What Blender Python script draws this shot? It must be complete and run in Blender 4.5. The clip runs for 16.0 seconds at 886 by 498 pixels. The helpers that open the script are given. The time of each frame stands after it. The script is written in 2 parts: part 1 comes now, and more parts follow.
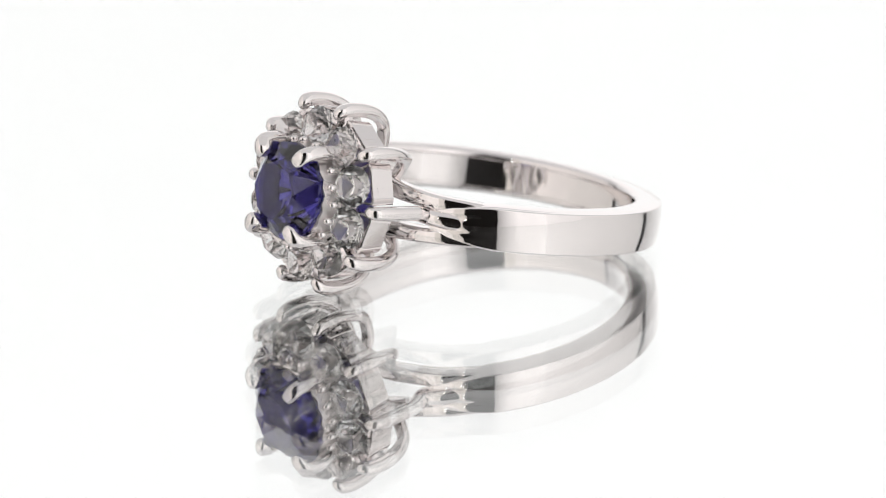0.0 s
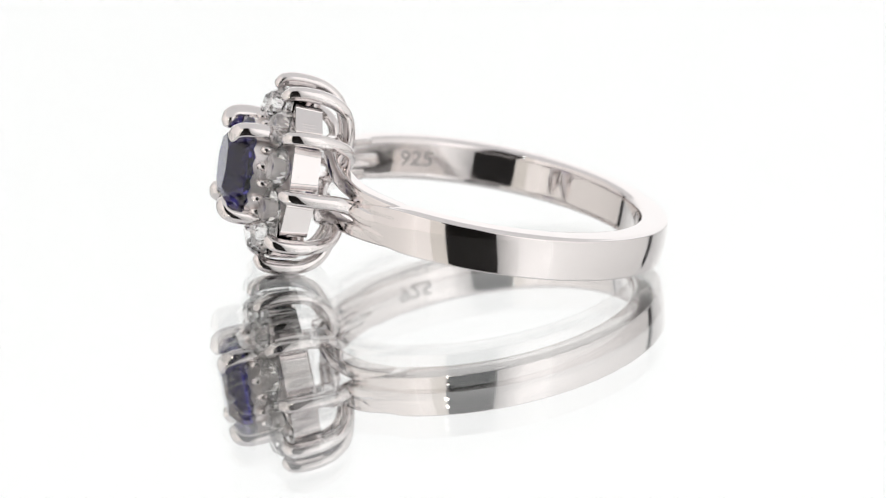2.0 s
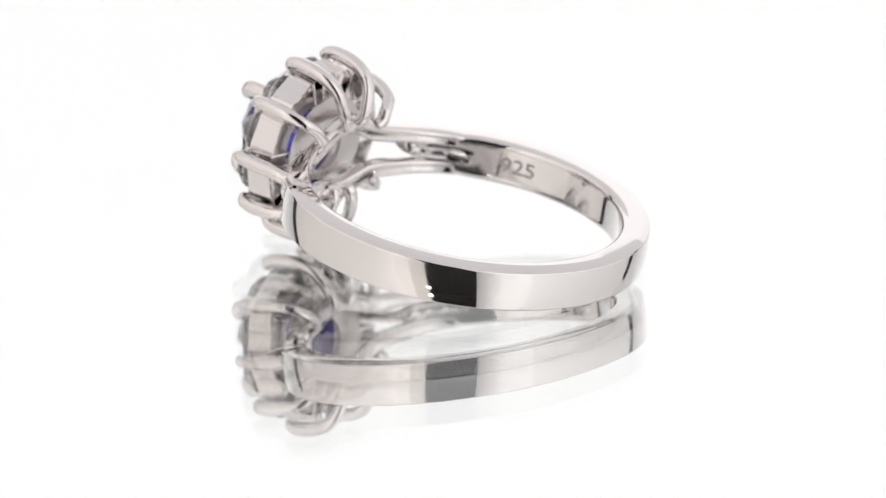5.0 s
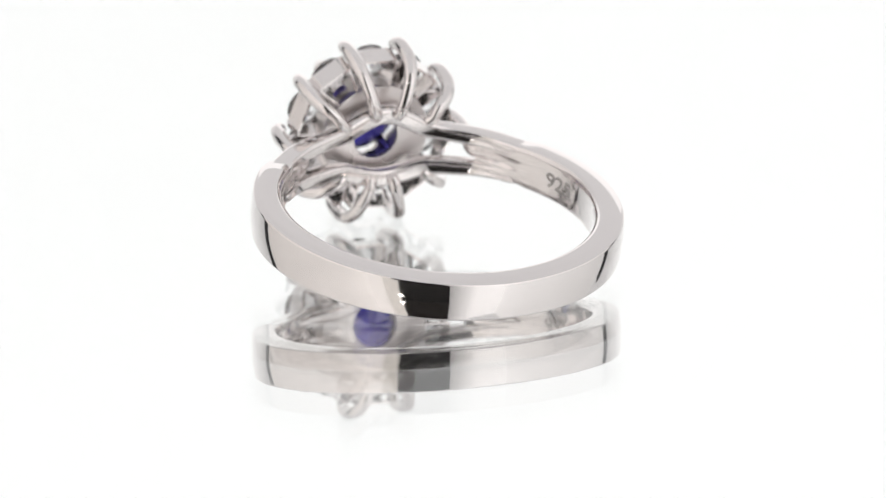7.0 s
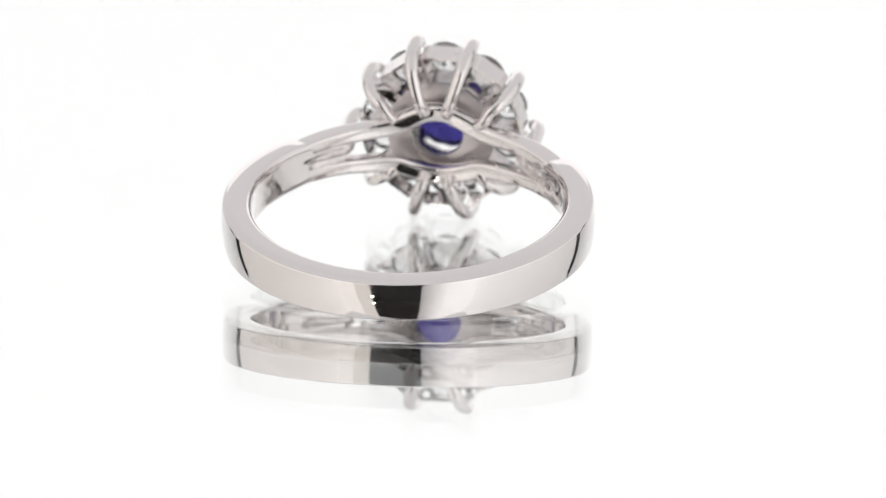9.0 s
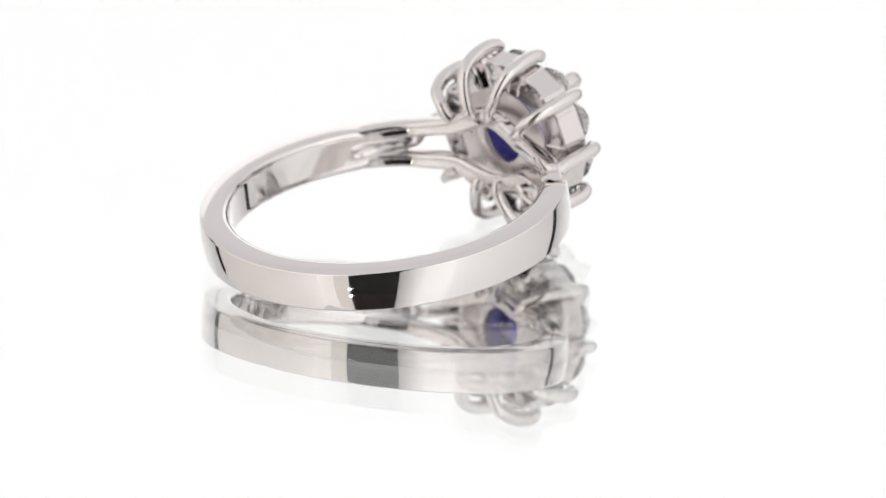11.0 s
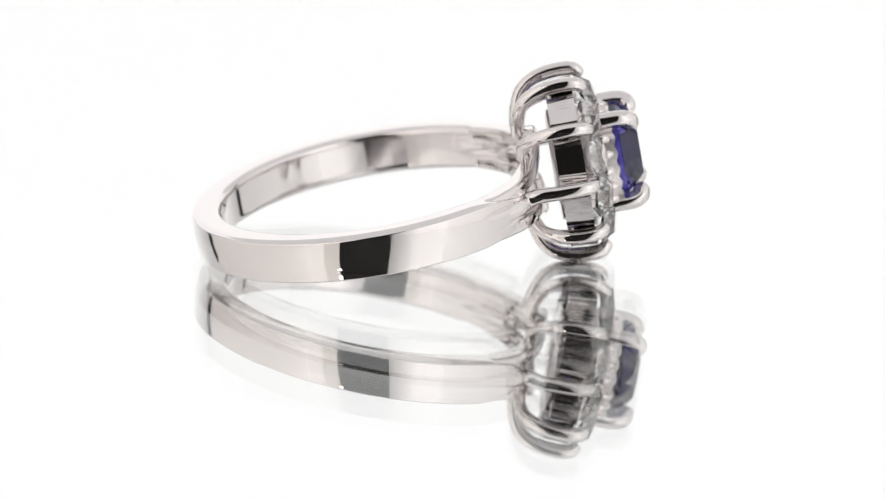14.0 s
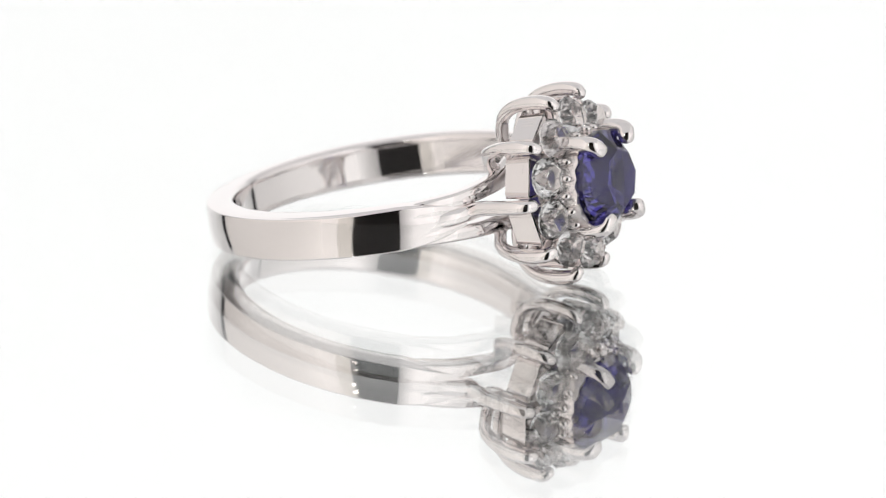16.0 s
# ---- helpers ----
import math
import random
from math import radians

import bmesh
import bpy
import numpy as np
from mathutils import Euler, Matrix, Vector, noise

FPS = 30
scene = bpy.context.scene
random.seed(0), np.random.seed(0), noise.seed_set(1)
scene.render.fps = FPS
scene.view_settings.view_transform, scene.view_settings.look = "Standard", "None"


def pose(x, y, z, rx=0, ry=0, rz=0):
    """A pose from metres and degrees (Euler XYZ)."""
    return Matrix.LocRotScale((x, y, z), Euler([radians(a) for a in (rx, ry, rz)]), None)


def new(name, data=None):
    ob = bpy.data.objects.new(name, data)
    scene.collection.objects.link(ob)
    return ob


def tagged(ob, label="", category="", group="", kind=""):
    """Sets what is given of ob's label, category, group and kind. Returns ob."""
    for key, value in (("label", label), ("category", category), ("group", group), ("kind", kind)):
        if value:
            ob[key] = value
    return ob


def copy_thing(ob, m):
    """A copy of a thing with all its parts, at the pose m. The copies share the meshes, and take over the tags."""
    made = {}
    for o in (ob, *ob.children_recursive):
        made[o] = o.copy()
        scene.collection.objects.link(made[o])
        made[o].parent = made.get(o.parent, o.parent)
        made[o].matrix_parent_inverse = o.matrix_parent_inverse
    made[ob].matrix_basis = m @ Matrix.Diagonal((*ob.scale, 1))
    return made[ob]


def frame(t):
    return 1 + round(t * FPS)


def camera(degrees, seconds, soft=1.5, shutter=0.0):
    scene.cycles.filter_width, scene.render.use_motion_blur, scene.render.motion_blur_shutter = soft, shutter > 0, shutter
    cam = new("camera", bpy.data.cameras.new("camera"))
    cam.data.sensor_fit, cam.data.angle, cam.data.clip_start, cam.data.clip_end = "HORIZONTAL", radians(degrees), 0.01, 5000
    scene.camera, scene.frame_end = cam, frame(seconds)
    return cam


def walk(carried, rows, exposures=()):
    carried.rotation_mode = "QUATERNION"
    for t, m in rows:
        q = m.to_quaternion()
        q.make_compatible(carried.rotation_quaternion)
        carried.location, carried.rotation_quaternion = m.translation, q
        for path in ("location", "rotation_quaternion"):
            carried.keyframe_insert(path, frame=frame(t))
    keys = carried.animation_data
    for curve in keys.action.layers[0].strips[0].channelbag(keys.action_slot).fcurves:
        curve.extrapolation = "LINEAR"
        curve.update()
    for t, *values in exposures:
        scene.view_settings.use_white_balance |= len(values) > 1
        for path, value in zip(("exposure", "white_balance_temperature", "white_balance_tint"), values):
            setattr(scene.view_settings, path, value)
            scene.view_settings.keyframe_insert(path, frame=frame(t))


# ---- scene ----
cam = camera(8.967, 16.0, soft=1.15)
MM = 0.001
PLATE_TOP = 0.66                      # mm, as it looks, of clear glass above the silvering


def camera_pose():
    """A tripod camera 323 mm from the turntable's axis, 17 degrees above the plate."""
    d, tilt = 323.25, radians(17.254)
    eye = Vector((0, -d * math.cos(tilt), d * math.sin(tilt)))
    fw, rt = Vector((0, math.cos(tilt), -math.sin(tilt))), Vector((1, 0, 0))
    up = rt.cross(fw)
    for axis, a in ((0, -0.139), (1, 0.162), (2, -0.411)):
        k = (up, rt, fw)[axis].copy()
        q = Matrix.Rotation(radians(a), 3, k)
        fw, rt, up = q @ fw, q @ rt, q @ up
    m = Matrix((rt, up, -fw)).transposed().to_4x4()
    m.translation = (eye - Vector((0, 0, 0.688))) * MM
    return m


cam.data.dof.use_dof, cam.data.dof.focus_distance, cam.data.dof.aperture_fstop = True, 0.314, 52.0
walk(cam, [(0.0, camera_pose()), (16.0, camera_pose())])

# ---- world: a dark studio around a white light tent ----
world = bpy.data.worlds.new("studio")
world.use_nodes = True
world.node_tree.nodes["Background"].inputs[0].default_value = (0.012, 0.010, 0.009, 1)
world.node_tree.nodes["Background"].inputs[1].default_value = 1.0
scene.world = world


# ---- materials ----
def material(name):
    m = bpy.data.materials.new(name)
    m.use_nodes = True
    n, l = m.node_tree.nodes, m.node_tree.links
    return m, n, l, n["Principled BSDF"]


def set_in(node, **values):
    for key, v in values.items():
        node.inputs[key.replace("_", " ")].default_value = v


def silver(name, rough=0.05, bump=0.02, scale=2500.0):
    m, n, l, b = material(name)
    set_in(b, Base_Color=(0.885, 0.846, 0.838, 1), Metallic=1.0, Roughness=rough)
    co = n.new("ShaderNodeTexCoord")
    fine = n.new("ShaderNodeTexNoise")
    set_in(fine, Scale=scale, Detail=4.0)
    wear = n.new("ShaderNodeTexNoise")
    set_in(wear, Scale=scale / 9, Detail=3.0)
    ramp = n.new("ShaderNodeMapRange")
    set_in(ramp, From_Min=0.35, From_Max=0.7, To_Min=rough * 0.6, To_Max=rough * 1.7)
    bp = n.new("ShaderNodeBump")
    set_in(bp, Strength=bump, Distance=0.00005)
    for t in (fine, wear):
        l.new(co.outputs["Object"], t.inputs["Vector"])
    l.new(wear.outputs["Fac"], ramp.inputs["Value"])
    l.new(ramp.outputs["Result"], b.inputs["Roughness"])
    l.new(fine.outputs["Fac"], bp.inputs["Height"])
    l.new(bp.outputs["Normal"], b.inputs["Normal"])
    return m


def mark_silver():
    # a darker, rougher silver for the stamped digits
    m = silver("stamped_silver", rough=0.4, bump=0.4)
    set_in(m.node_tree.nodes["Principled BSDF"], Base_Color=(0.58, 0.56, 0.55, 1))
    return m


def gem(name, colour, ior, rough=0.0, clear=1.0):
    m, n, l, b = material(name)
    set_in(b, Base_Color=(*colour, 1), Roughness=rough, IOR=ior, Transmission_Weight=clear)
    co, cloud, mix = n.new("ShaderNodeTexCoord"), n.new("ShaderNodeTexNoise"), n.new("ShaderNodeMix")
    mix.data_type = "RGBA"
    set_in(cloud, Scale=260.0, Detail=3.0)
    mix.inputs[6].default_value = (*colour, 1)
    mix.inputs[7].default_value = (*[min(1, c * 1.2 + 0.004) for c in colour], 1)
    l.new(co.outputs["Object"], cloud.inputs["Vector"])
    l.new(cloud.outputs["Fac"], mix.inputs[0])
    l.new(mix.outputs[2], b.inputs["Base Color"])
    return m


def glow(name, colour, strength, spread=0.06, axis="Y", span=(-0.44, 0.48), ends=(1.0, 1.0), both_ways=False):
    """Glowing white diffuser cloth: slightly uneven, light falloff along one axis painted in."""
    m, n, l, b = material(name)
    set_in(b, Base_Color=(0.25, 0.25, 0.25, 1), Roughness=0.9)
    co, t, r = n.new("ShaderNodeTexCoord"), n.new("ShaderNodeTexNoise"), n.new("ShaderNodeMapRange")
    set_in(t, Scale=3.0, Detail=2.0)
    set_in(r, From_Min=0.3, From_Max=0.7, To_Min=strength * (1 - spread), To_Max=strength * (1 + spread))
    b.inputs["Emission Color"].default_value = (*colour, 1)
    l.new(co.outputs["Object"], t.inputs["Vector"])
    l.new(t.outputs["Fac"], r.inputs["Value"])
    # falloff of light, put into the emission strength
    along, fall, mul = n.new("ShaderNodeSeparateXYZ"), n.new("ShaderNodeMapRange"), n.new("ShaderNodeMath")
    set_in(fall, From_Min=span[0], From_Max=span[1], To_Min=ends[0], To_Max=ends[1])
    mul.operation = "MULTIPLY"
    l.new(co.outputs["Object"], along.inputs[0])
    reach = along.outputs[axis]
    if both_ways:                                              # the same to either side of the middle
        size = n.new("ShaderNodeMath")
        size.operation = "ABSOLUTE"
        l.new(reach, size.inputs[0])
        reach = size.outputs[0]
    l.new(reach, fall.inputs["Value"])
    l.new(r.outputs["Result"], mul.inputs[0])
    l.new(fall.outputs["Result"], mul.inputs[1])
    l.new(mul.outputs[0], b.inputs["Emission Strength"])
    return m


def matt(name, colour, rough=0.8):
    m, n, l, b = material(name)
    set_in(b, Base_Color=(*colour, 1), Roughness=rough)
    co, t, bp = n.new("ShaderNodeTexCoord"), n.new("ShaderNodeTexNoise"), n.new("ShaderNodeBump")
    set_in(t, Scale=400.0, Detail=4.0)
    set_in(bp, Strength=0.2, Distance=0.0003)
    l.new(co.outputs["Object"], t.inputs["Vector"])
    l.new(t.outputs["Fac"], bp.inputs["Height"])
    l.new(bp.outputs["Normal"], b.inputs["Normal"])
    return m


def half_mirror(name, share, tint, veil=0.0):
    """A coated sheet: part of the light is mirrored, the rest goes through."""
    m, n, l, b = material(name)
    n.remove(b)
    clear, gloss, mix = n.new("ShaderNodeBsdfTransparent"), n.new("ShaderNodeBsdfAnisotropic"), n.new("ShaderNodeMixShader")
    set_in(gloss, Color=(*tint, 1), Roughness=0.0)
    mix.inputs[0].default_value = share
    l.new(clear.outputs[0], mix.inputs[1])
    l.new(gloss.outputs[0], mix.inputs[2])
    white_share, veiled = n.new("ShaderNodeBsdfDiffuse"), n.new("ShaderNodeMixShader")       # an even diffuse white veil, added to pale the reflection
    set_in(white_share, Color=(0.9, 0.9, 0.9, 1))
    veiled.inputs[0].default_value = veil
    l.new(mix.outputs[0], veiled.inputs[1])
    l.new(white_share.outputs[0], veiled.inputs[2])
    l.new(veiled.outputs[0], n["Material Output"].inputs["Surface"])
    return m


SILVER = silver("polished_silver")
SILVER_CAST = silver("silver_cast", rough=0.26, bump=0.12)
SAPPHIRE = gem("sapphire", (0.066, 0.056, 0.29), 1.72, 0.03)
CLEAR = gem("clear_stone", (1.0, 0.997, 1.0), 1.78, 0.01, 0.98)
DARK_MARK = mark_silver()
BACKING = half_mirror("plate_silvering", 0.99, (0.95, 0.96, 0.955), 0.02)
COVER = half_mirror("plate_cover", 0.19, (1.0, 1.0, 1.0))
TABLE = matt("grey_floor_cloth", (0.30, 0.29, 0.28))
PLATE_BACK = matt("plate_backing", (0.05, 0.05, 0.05))
# cloths with painted falloff: back dims sideways, front right dims at the opening
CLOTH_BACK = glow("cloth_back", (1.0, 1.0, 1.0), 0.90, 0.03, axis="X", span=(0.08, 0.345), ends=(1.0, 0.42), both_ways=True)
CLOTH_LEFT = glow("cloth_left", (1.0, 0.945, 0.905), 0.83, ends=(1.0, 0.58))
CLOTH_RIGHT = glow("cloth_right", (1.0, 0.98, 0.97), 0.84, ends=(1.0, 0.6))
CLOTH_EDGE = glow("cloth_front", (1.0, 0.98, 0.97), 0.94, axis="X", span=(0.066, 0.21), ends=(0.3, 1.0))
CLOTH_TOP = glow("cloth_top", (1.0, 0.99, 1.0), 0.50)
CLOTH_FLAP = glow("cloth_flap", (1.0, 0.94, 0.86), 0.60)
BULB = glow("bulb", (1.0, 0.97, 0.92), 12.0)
SEAM = matt("seam_tape", (0.02, 0.02, 0.025))
CAVE = matt("black_curtain", (0.010, 0.008, 0.007))


# ---- mesh helpers (millimetres) ----
def part(name, bm, mat, parent=None, label="", smooth=True, unit=MM, at=None):
    me = bpy.data.meshes.new(name)
    bmesh.ops.recalc_face_normals(bm, faces=bm.faces)
    for f in bm.faces:
        f.smooth = smooth
    bm.to_mesh(me)
    bm.free()
    me.transform(Matrix.Scale(unit, 4))
    me.materials.append(mat)
    if smooth:
        me.set_sharp_from_angle(angle=radians(38))
    ob = new(name, me)
    ob.parent = parent
    if at is not None:
        ob.matrix_local = at
    if label:
        tagged(ob, label)
    return ob


def repeat_part(ob, name, m):
    """One more part on the same mesh."""
    o = new(name, ob.data)
    o.parent, o.matrix_local = ob.parent, m
    if "label" in ob:
        tagged(o, ob["label"])
    return o


def smooth_path(pts, n):
    """Catmull-Rom through the points."""
    pts = [Vector(p) for p in pts]
    ext = [2 * pts[0] - pts[1]] + pts + [2 * pts[-1] - pts[-2]]
    out = []
    for i in range(1, len(ext) - 2):
        a, b, c, d = ext[i - 1:i + 3]
        for k in range(n):
            t = k / n
            out.append(0.5 * (2 * b + (c - a) * t + (2 * a - 5 * b + 4 * c - d) * t * t + (3 * b - a - 3 * c + d) * t ** 3))
    return out + [pts[-1]]


def section(w, h, r, n=4):
    """A rounded rectangle, w across the side and h along the up direction."""
    r = min(r, w / 2 * 0.999, h / 2 * 0.999)
    out = []
    for cx, cy, a0 in ((w / 2 - r, h / 2 - r, 0), (-w / 2 + r, h / 2 - r, 90), (-w / 2 + r, -h / 2 + r, 180), (w / 2 - r, -h / 2 + r, 270)):
        for k in range(n + 1):
            a = radians(a0 + 90 * k / n)
            out.append((cx + r * math.cos(a), cy + r * math.sin(a)))
    return out


def sweep(path, sec_at, up_at, closed=False):
    """Carries a cross-section along a path. sec_at(s) gives its outline, up_at(point) its up direction."""
    bm = bmesh.new()
    n, rings = len(path), []
    for i, p in enumerate(path):
        if closed:
            tan = path[(i + 1) % n] - path[i - 1]
        else:
            tan = path[min(i + 1, n - 1)] - path[max(i - 1, 0)]
        tan.normalize()
        up = Vector(up_at(p))
        side = tan.cross(up).normalized()
        up = side.cross(tan)
        rings.append([bm.verts.new(p + side * a + up * b) for a, b in sec_at(i / (n if closed else n - 1))])
    m = len(rings[0])
    for i in range(n if closed else n - 1):
        a, b = rings[i], rings[(i + 1) % n]
        for k in range(m):
            bm.faces.new((a[k], a[(k + 1) % m], b[(k + 1) % m], b[k]))
    if not closed:
        for r in (rings[0], rings[-1]):
            bm.faces.new(r)
    return bm


def rod(pts, size_at, n=6, seg=12, up=(0, 0, 1), dome=0.55, edge=lambda s: 0.42):
    """A rounded bar along a smooth path; its end at pts[0] is domed. size_at(s): its two widths."""
    path = smooth_path(pts, n)
    bm = bmesh.new()
    m, rings, ref = len(path), [], Vector(up)
    for i, p in enumerate(path):
        tan = (path[min(i + 1, m - 1)] - path[max(i - 1, 0)]).normalized()
        ref = (ref - tan * ref.dot(tan)).normalized()
        side = tan.cross(ref)
        w, h = size_at(i / (m - 1))
        rnd = edge(i / (m - 1)) * min(w, h)
        outline = section(w, h, rnd, max(1, seg // 4 - 1))
        if i == 0:
            for k in range(3, 0, -1):
                a = math.pi / 2 * k / 3.6
                rings.append([bm.verts.new(p - tan * dome * min(w, h) * math.sin(a) + (side * x + ref * y) * math.cos(a)) for x, y in outline])
        rings.append([bm.verts.new(p + side * x + ref * y) for x, y in outline])
    q = len(rings[0])
    for a, b in zip(rings, rings[1:]):
        for k in range(q):
            bm.faces.new((a[k], a[(k + 1) % q], b[(k + 1) % q], b[k]))
    bm.faces.new(rings[0]), bm.faces.new(rings[-1])
    return bm


def lathe(profile, n=24):
    """Turns (u, r) pairs round the x axis."""
    bm = bmesh.new()
    rings = []
    for u, r in profile:
        if r < 1e-6:
            rings.append([bm.verts.new((u, 0, 0))])
        else:
            rings.append([bm.verts.new((u, r * math.cos(2 * math.pi * k / n), r * math.sin(2 * math.pi * k / n))) for k in range(n)])
    for a, b in zip(rings, rings[1:]):
        for k in range(n):
            j = (k + 1) % n
            if len(a) == 1 and len(b) > 1:
                bm.faces.new((a[0], b[k], b[j]))
            elif len(b) == 1 and len(a) > 1:
                bm.faces.new((a[k], a[j], b[0]))
            elif len(a) > 1:
                bm.faces.new((a[k], a[j], b[j], b[k]))
    return bm


def brilliant(r, crown, pavilion, girdle=0.06, n=8, table=0.56):
    """A round brilliant cut, table towards +x, girdle at x = 0."""
    bm = bmesh.new()
    pts = [Vector((crown, table * r * math.cos(a), table * r * math.sin(a))) for a in [2 * math.pi * k / n for k in range(n)]]
    pts += [Vector((crown * 0.52, 0.80 * r * math.cos(a), 0.80 * r * math.sin(a))) for a in [2 * math.pi * (k + 0.5) / n for k in range(n)]]
    for g in (girdle, -girdle):
        pts += [Vector((g * r, r * math.cos(a), r * math.sin(a))) for a in [math.pi * k / n for k in range(2 * n)]]
    pts += [Vector((-pavilion * 0.76, 0.24 * r * math.cos(a), 0.24 * r * math.sin(a))) for a in [2 * math.pi * (k + 0.5) / n for k in range(n)]]
    pts += [Vector((-pavilion, 0, 0))]
    for p in pts:
        bm.verts.new(p)
    bmesh.ops.convex_hull(bm, input=bm.verts)
    bmesh.ops.dissolve_limit(bm, angle_limit=radians(1.0), verts=bm.verts, edges=bm.edges)
    return bm


def box(x0, x1, y0, y1, z0, z1, bevel=0.0):
    bm = bmesh.new()
    bmesh.ops.create_cube(bm, size=1.0)
    for v in bm.verts:
        v.co = Vector(((x0 + x1) / 2 + v.co.x * (x1 - x0), (y0 + y1) / 2 + v.co.y * (y1 - y0), (z0 + z1) / 2 + v.co.z * (z1 - z0)))
    if bevel:
        bmesh.ops.bevel(bm, geom=bm.edges[:], offset=bevel, segments=2, affect="EDGES")
    return bm


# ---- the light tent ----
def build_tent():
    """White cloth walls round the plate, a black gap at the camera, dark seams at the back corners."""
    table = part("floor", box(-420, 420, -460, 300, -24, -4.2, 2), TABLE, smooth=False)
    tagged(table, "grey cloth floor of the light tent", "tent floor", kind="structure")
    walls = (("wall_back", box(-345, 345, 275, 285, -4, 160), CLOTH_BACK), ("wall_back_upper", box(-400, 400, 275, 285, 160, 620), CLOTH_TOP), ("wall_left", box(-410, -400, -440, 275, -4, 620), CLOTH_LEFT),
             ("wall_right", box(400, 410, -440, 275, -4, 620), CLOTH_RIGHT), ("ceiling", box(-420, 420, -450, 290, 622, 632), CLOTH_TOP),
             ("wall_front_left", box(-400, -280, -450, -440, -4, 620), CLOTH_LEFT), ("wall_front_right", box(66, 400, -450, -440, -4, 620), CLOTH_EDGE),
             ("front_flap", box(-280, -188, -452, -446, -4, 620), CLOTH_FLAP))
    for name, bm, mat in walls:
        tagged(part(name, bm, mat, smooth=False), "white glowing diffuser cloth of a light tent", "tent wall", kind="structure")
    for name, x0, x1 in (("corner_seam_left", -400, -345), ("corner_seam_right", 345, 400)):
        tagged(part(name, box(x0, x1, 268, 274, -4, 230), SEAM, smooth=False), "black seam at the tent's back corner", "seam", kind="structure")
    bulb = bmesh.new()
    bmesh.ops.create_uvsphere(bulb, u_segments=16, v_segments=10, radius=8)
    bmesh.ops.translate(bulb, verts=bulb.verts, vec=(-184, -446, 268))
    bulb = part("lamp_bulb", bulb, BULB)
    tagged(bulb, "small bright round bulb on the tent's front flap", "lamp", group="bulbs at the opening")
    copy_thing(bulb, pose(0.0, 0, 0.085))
    cave = part("curtain", box(-420, 300, -900, -890, -4, 620), CAVE, smooth=False)
    tagged(cave, "black curtain behind the camera opening", "curtain", kind="structure")


def build_plate():
    plate = new("mirror_plate")
    tagged(plate, "clear glass plate with a silvered back under the ring", "mirror plate")
    for name, z, mat in (("cover_sheet", 0.0, COVER), ("silvering", -PLATE_TOP, BACKING)):
        bm = bmesh.new()
        bmesh.ops.create_grid(bm, x_segments=1, y_segments=1, size=260)
        for v in bm.verts:
            v.co.z = z
        part(name, bm, mat, plate, smooth=False)
    part("base", box(-259, 259, -259, 259, -4.1, -PLATE_TOP - 0.6), PLATE_BACK, plate, "dark backing of the plate", smooth=False)
    return plate


# ---- the ring: head along +x, band axis along z, origin at the band's centre ----
RO, RI, WIDE = 10.5, 8.87, 2.55
RM = (RO + RI) / 2
N_HALO = 10
HEAD = Matrix.Translation((0, 0.05 * MM, 0.31 * MM))
STONE_SEAT = Matrix.Translation((0.6 * MM, 0.1 * MM, 0.5 * MM))
# it leans on the rim of its head: head end up by ten degrees
BODY = pose(-2.994 * MM, 0.758 * MM, (3.683 - 0.688) * MM, 0.71) @ pose(0, 0, 0, 0, 0, -1.63) @ pose(0, 0, 0, 0, -9.98, 0)


def polar(phi, r, z=0.0):
    return Vector((r * math.cos(radians(phi)), r * math.sin(radians(phi)), z))


def band_section(w, h, bulge, groove=0.0, slot=0.0):
    """The band's profile: a flat, barely domed outer face with crisp edges, convex sides that roll over
    to a soft inner edge. groove: depth of the two furrows that part its outer face in three, slot: of the furrow inside."""
    top = []
    a_out, a_in = w / 2 - 0.11, -0.27 * w
    for k in range(13):                                 # convex side, outer edge to inner edge
        a = a_out + (a_in - a_out) * k / 12
        top.append((a, 0.99 * h / 2 - 0.11 * (h / WIDE) * (1 - k / 12) ** 3.5))
    a0, b0 = top[-1]
    for k in range(1, 6):                               # soft inner edge
        q = math.pi / 2 * k / 5
        top.append((a0 - (w / 2 + a0) * math.sin(q), b0 - 0.42 * (1 - math.cos(q))))
    b_in = top[-1][1]
    a1, b1 = top[0]
    edge = [(w / 2 - (w / 2 - a1) * (1 - math.sin(q)), b1 - 0.11 * (1 - math.cos(q))) for q in [math.pi / 2 * f for f in (0.85, 0.7, 0.55, 0.4, 0.25, 0.12)]]
    b_out = b1 - 0.11
    out = [(w / 2, -b_out + 2 * b_out * k / 28) for k in range(29)]
    out += edge + top
    out += [(-w / 2, b_in - 2 * b_in * k / 20) for k in range(1, 20)]
    out += [(a, -b) for a, b in (edge + top)[::-1]]
    res = []
    for a, b in out:
        v = 2 * b / h
        if a > 0.48 * w:
            a += bulge * max(0.0, 1 - (b / b_out) ** 2)
            a -= groove * sum(math.exp(-((v - c) / 0.13) ** 2) for c in (-0.38, 0.38))
        elif a < -0.48 * w:
            a += slot * math.exp(-(v / 0.24) ** 4)
        res.append((a, b))
    return res


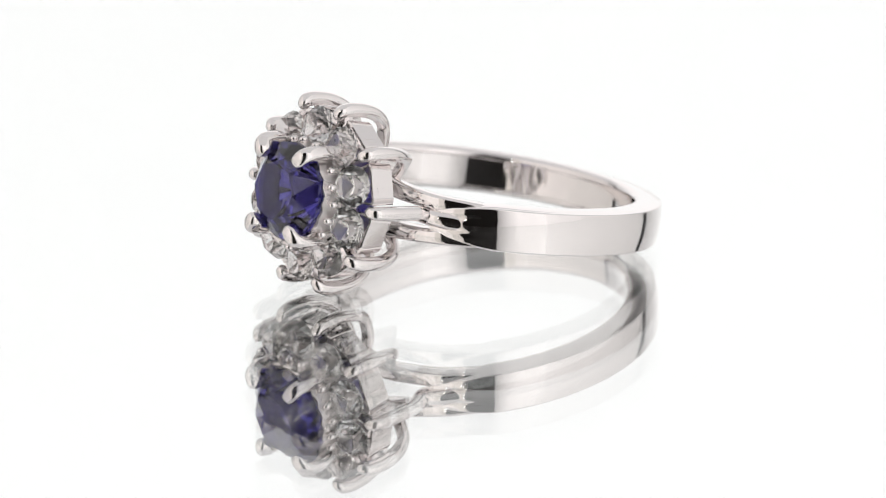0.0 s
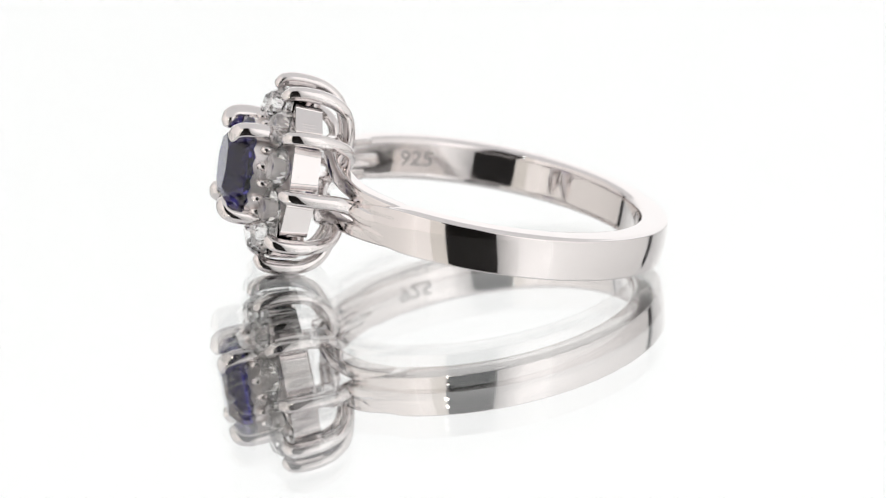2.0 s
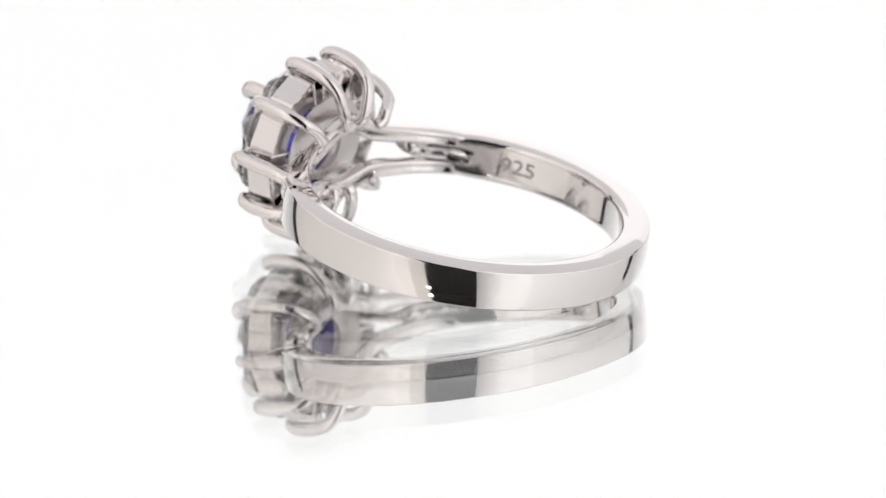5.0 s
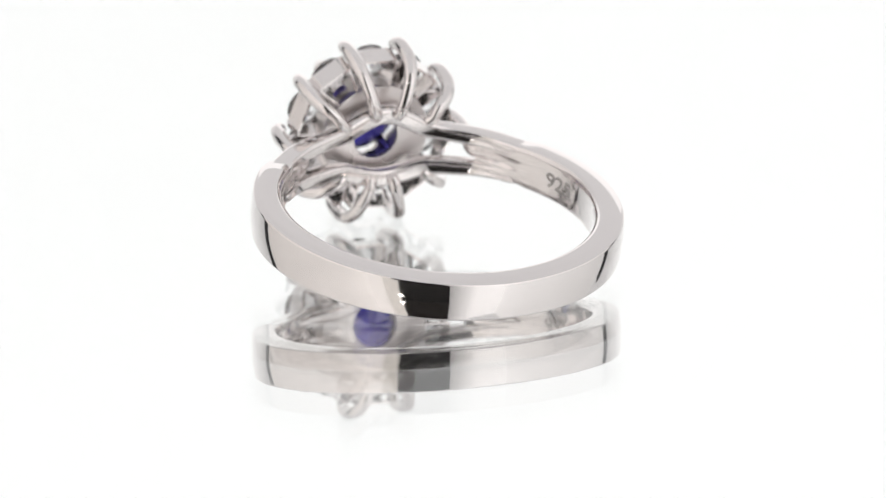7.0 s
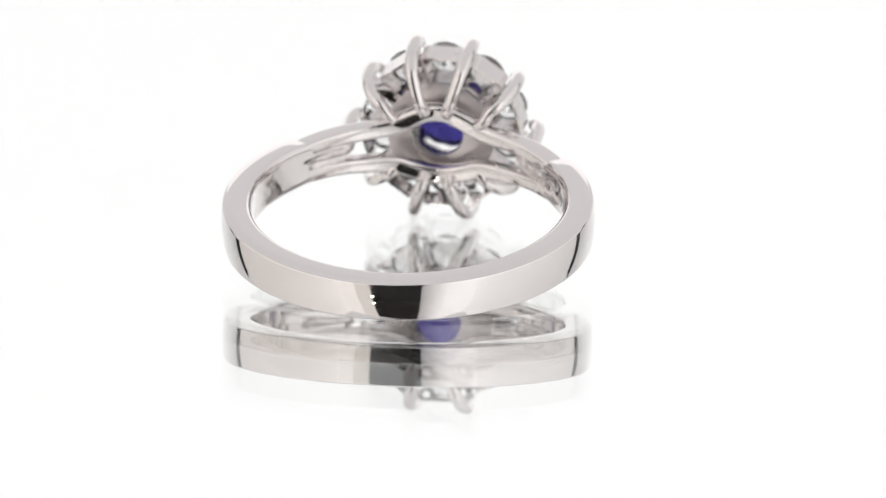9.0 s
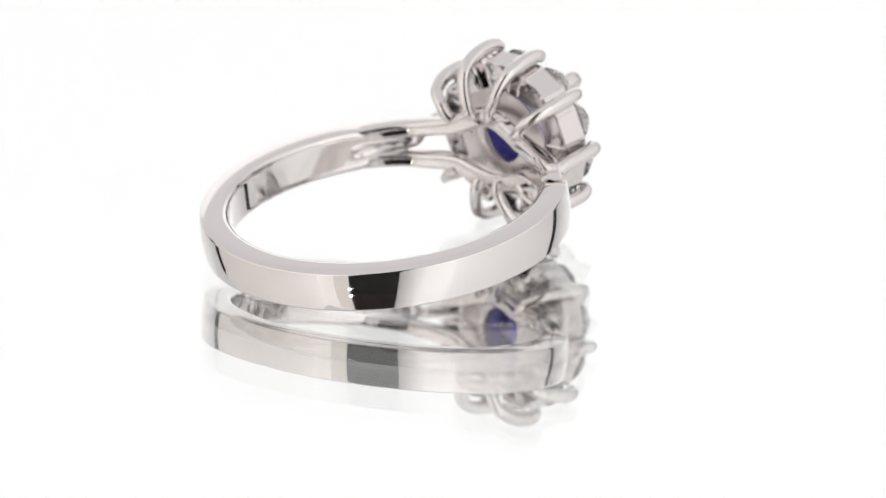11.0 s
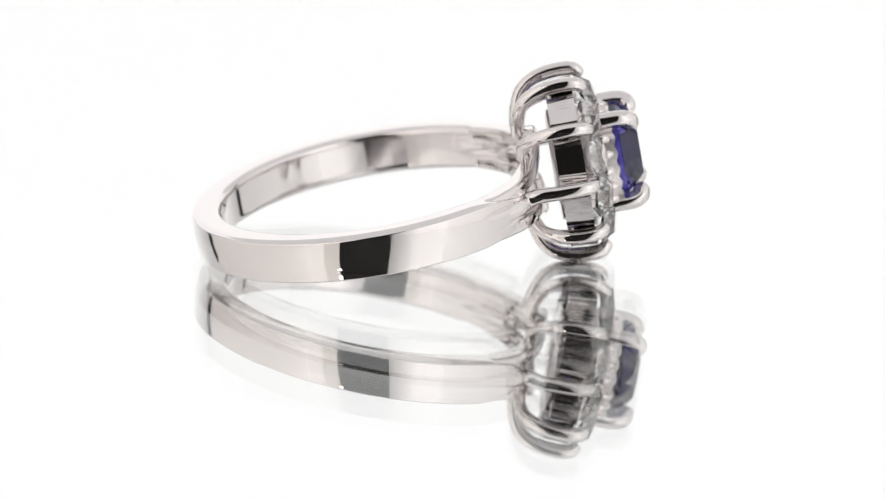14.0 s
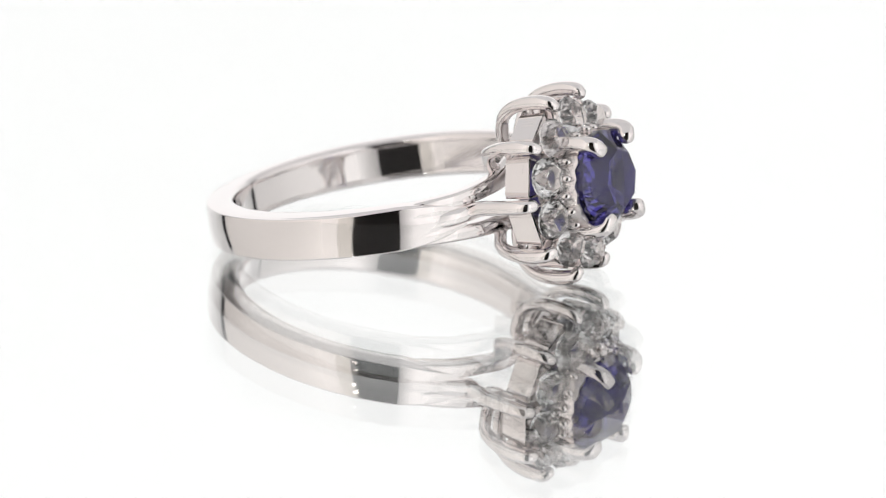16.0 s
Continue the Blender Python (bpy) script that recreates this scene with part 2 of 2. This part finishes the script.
def build_band(ring):
    path = [polar(a, RM) for a in np.linspace(34, 326, 221)]

    def sec(s):
        phi = 34 + min(s, 1 - s) * 292                         # 34 at the shoulders, 180 at the back
        split = min(1.0, max(0.0, (56 - phi) / 18)) ** 1.6
        high = WIDE + 0.1 - 0.22 * ((phi - 34) / 146) ** 2
        sink = min(1.0, max(0.0, (57 - phi) / 23))
        shrink = 1 - 0.52 * sink ** 1.7                         # the end sinks between the strands
        return [(a * shrink, b * shrink) for a, b in band_section(RO - RI, high, 0.08, 0.12 * split, 0.5 * split)]

    bm = sweep(path, sec, lambda p: (0, 0, 1))
    band = part("band", bm, SILVER, ring, at=BODY)
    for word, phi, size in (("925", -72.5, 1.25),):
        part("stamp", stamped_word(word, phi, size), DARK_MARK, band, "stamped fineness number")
    return band


def stamped_word(word, phi, size):
    """Built-in letters laid on the band's inner wall."""
    cu = bpy.data.curves.new("stamp", "FONT")
    cu.body, cu.size, cu.align_x, cu.align_y, cu.resolution_u = word, size, "CENTER", "CENTER", 3
    cu.offset, cu.extrude = 0.02, 0.02
    ob = bpy.data.objects.new("stamp", cu)
    me = bpy.data.meshes.new_from_object(ob)
    bm = bmesh.new()
    bm.from_mesh(me)
    bpy.data.objects.remove(ob)
    bpy.data.meshes.remove(me)
    for v in bm.verts:
        v.co = polar(phi - math.degrees(v.co.x * 1.2 / RI), RI - 0.004 + v.co.z, v.co.y)
    return bm


def build_shoulders(ring):
    """The band splits beside the head: two flat rails run on along the finger and part round an eye-shaped hole."""
    half = [(60, 0.78, 9.45), (52, 0.82, 9.52), (45, 0.87, 9.57), (39, 0.92, 9.6), (33, 0.97, 9.57), (27, 1.04, 9.47), (21, 1.1, 9.38), (15, 1.26, 9.32), (9, 1.66, 9.28), (3, 1.97, 9.26)]

    def rail_size(t):
        e = abs(2 * t - 1)                                     # 0 under the stone, 1 inside the band
        ends = min(1, max(0, e - 0.25) / 0.4)
        hide = 1 - 0.35 * max(0, e - 0.84) / 0.16
        return (0.86 + 0.36 * ends) * hide, (1.04 - 0.2 * ends) * hide

    for z in (1, -1):
        left = [polar(a, r, z * h + 0.25 * max(0, 1 - a / 28)) for a, h, r in half]
        pts = left + [Vector((p.x, -p.y, p.z)) for p in left[::-1]]
        part("rail", rod(pts, rail_size, 6, 20, edge=lambda t: 0.27), SILVER, ring, at=BODY)


CLAW_TURNS = tuple(36 * k for k in range(N_HALO))


def stone_cup():
    """A three-sided tapered box of thin polished plate under one small stone: a framed flat front, ribs below the frame."""
    bm = bmesh.new()
    u0, u1 = 10.5, 12.05
    outer = [bm.verts.new(p) for p in ((u0, 4.62, -1.14), (u0, 4.62, 1.14), (u1, 4.72, 1.2), (u1, 4.72, -1.2))]
    inner = [bm.verts.new(p) for p in ((u0, 3.1, -0.72), (u0, 3.1, 0.72), (u1, 2.95, 0.8), (u1, 2.95, -0.8))]
    bm.faces.new(outer)
    bm.faces.new((outer[1], inner[1], inner[2], outer[2])), bm.faces.new((outer[0], outer[3], inner[3], inner[0]))
    bmesh.ops.recalc_face_normals(bm, faces=bm.faces)
    front = max(bm.faces, key=lambda f: f.calc_center_median().y)
    if front.normal.y < 0:
        bmesh.ops.reverse_faces(bm, faces=bm.faces)
    bmesh.ops.inset_region(bm, faces=[front], thickness=0.34, depth=0.13)
    bmesh.ops.inset_region(bm, faces=[front], thickness=0.05, depth=-0.03)
    bmesh.ops.solidify(bm, geom=bm.faces[:], thickness=0.14)
    for k in range(3):                                         # cast ribs across one side of the panel
        rib = bmesh.ops.create_cube(bm, size=1.0)["verts"]
        for v in rib:
            v.co = Vector((11.28 + v.co.x * 0.8, 4.72 + v.co.y * 0.12 + 0.06 * v.co.x, -0.66 + 0.2 * k + v.co.z * 0.07))
    return bm


def build_halo(ring):
    # seat of the centre stone, rising out of the ring of small stones, with a scalloped rim
    prof = [(11.45, 2.2), (11.4, 2.78), (12.0, 2.98), (13.1, 2.95), (13.94, 2.88), (13.96, 2.72), (13.0, 2.5), (11.45, 2.2)]
    bm = lathe(prof, 80)
    for v in bm.verts:
        if v.co.x > 13.5:
            v.co.x += 0.07 * math.cos(2 * N_HALO * math.atan2(v.co.z, v.co.y))
    part("seat_ring", bm, SILVER_CAST, ring, at=BODY @ HEAD)
    prof = [(10.5, 1.28), (10.28, 1.34), (10.22, 1.9), (10.26, 2.6), (10.36, 3.2), (10.5, 3.15), (10.42, 2.0), (10.5, 1.28)]
    part("backing", lathe(prof, 60), SILVER_CAST, ring, "cast silver backing with a round hole", at=BODY @ HEAD)
    stone = brilliant(1.18, 0.62, 0.95, girdle=0.05)
    bmesh.ops.rotate(stone, cent=(0, 0, 0), matrix=Matrix.Rotation(radians(14), 3, "Z"), verts=stone.verts)
    bmesh.ops.translate(stone, verts=stone.verts, vec=(12.65, 3.8, 0))
    first = part("stone_cup", stone_cup(), SILVER, ring, smooth=False), part("halo_stone", stone, CLEAR, ring, "small clear round cut stone", smooth=False)
    for k in range(N_HALO):
        turn = BODY @ HEAD @ Matrix.Rotation(radians(36 * k + 18), 4, "X")
        for ob in first:
            if k == 0:
                ob.matrix_local = turn
            else:
                repeat_part(ob, ob.name.split(".")[0], turn)
    bead = bmesh.new()
    bmesh.ops.create_icosphere(bead, subdivisions=2, radius=0.25)
    for v in bead.verts:                                       # a short grain raised from the seat
        v.co.x *= 2.0
    bmesh.ops.translate(bead, verts=bead.verts, vec=(13.2, 3.06, 0))
    bead = part("bead", bead, SILVER, ring)
    for k in range(2 * N_HALO):                                # one between each two stones, one before each
        lift = Matrix.Translation((0.12 * MM * (k % 2), 0, 0))
        turn = BODY @ HEAD @ lift @ Matrix.Rotation(radians(18 * k), 4, "X")
        if k == 0:
            bead.matrix_local = turn
        else:
            repeat_part(bead, "bead", turn)
    dy, dz = HEAD.translation.y / MM, HEAD.translation.z / MM
    for a in CLAW_TURNS:
        c, s = math.cos(radians(a)), math.sin(radians(a))

        def at(u, r):
            return (u, r * c + dy, r * s + dz)
        y, z = (1 if c > 0 else -1), (1 if s > 0 else -1)
        if abs(s) < 0.1:
            pts = [at(12.35, 5.2), at(12.1, 5.42), at(11.4, 5.52), at(10.4, 5.52), at(9.4, 5.46)]
            pts += [polar(y * 32, 9.98, 0.12), polar(y * 36, 9.92, 0.05), polar(y * 41, 9.84), polar(y * 48, 9.7), polar(y * 57, 9.5)]
            name = "shoulder_claw"
        else:
            pts = [at(12.5, 5.06), at(12.25, 5.26), at(11.5, 5.34), at(10.5, 5.24), at(9.7, 4.96)]
            if abs(c) > 0.7:
                pts += [at(9.1, 4.55), at(8.78, 3.9), (8.66, y * 2.75, z * 1.85 + 0.2), (8.75, y * 2.45, z * 1.6 + 0.2)]
            else:
                pts += [at(9.05, 4.4), at(8.68, 3.5), at(8.55, 2.6), at(8.8, 2.1)]
            name = "halo_claw"
        if name == "halo_claw":
            size = lambda t: (0.84 - 0.12 * max(0, 0.2 - t) / 0.2 - 0.12 * min(1, max(0, t - 0.35) / 0.3), 0.8 - 0.1 * max(0, 0.2 - t) / 0.2 - 0.14 * min(1, max(0, t - 0.35) / 0.3))
        else:
            def size(t):
                grow, hide = min(1, max(0, t - 0.42) / 0.3), 1 - 0.35 * max(0, t - 0.84) / 0.16
                tip_in = 0.10 * max(0, 0.2 - t) / 0.2
                return (0.84 - tip_in + 0.4 * grow) * hide, (0.82 - tip_in + 0.2 * grow) * hide
        part(name, rod(pts, size, 6, 20, edge=lambda t: 0.44), SILVER, ring, at=BODY)


def build_centre(ring):
    bm = brilliant(2.76, 1.2, 3.0, girdle=0.06, table=0.6)
    bmesh.ops.translate(bm, verts=bm.verts, vec=(13.5, 0, 0))
    part("centre_stone", bm, SAPPHIRE, ring, "deep blue faceted round stone", smooth=False, at=BODY @ STONE_SEAT)
    for a in (51, 129, 231, 309):
        c, s = math.cos(radians(a)), math.sin(radians(a))
        pts = [(u, r * c, r * s) for u, r in ((14.42, 2.62), (14.3, 2.95), (13.85, 3.14), (13.0, 3.16), (12.2, 3.08), (11.0, 2.85))]
        part("centre_claw", rod(pts, lambda t: (0.94, 0.88), 6, 20, edge=lambda t: 0.38), SILVER, ring, at=BODY @ STONE_SEAT)


def build_ring():
    ring = new("ring")
    tagged(ring, "polished silver ring set with a blue stone and clear halo", "ring")
    build_band(ring)
    build_shoulders(ring)
    build_halo(ring)
    build_centre(ring)
    return ring


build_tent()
build_plate()
ring = build_ring()


def motions():
    """The turntable turns the ring clockwise, seen from above, at an even pace."""
    rows = []
    for k in range(33):
        t = k * 0.5
        rows.append((t, pose(0, 0, 0, 0, 0, -138.367 - 15.609 * t)))
    walk(ring, rows)


motions()
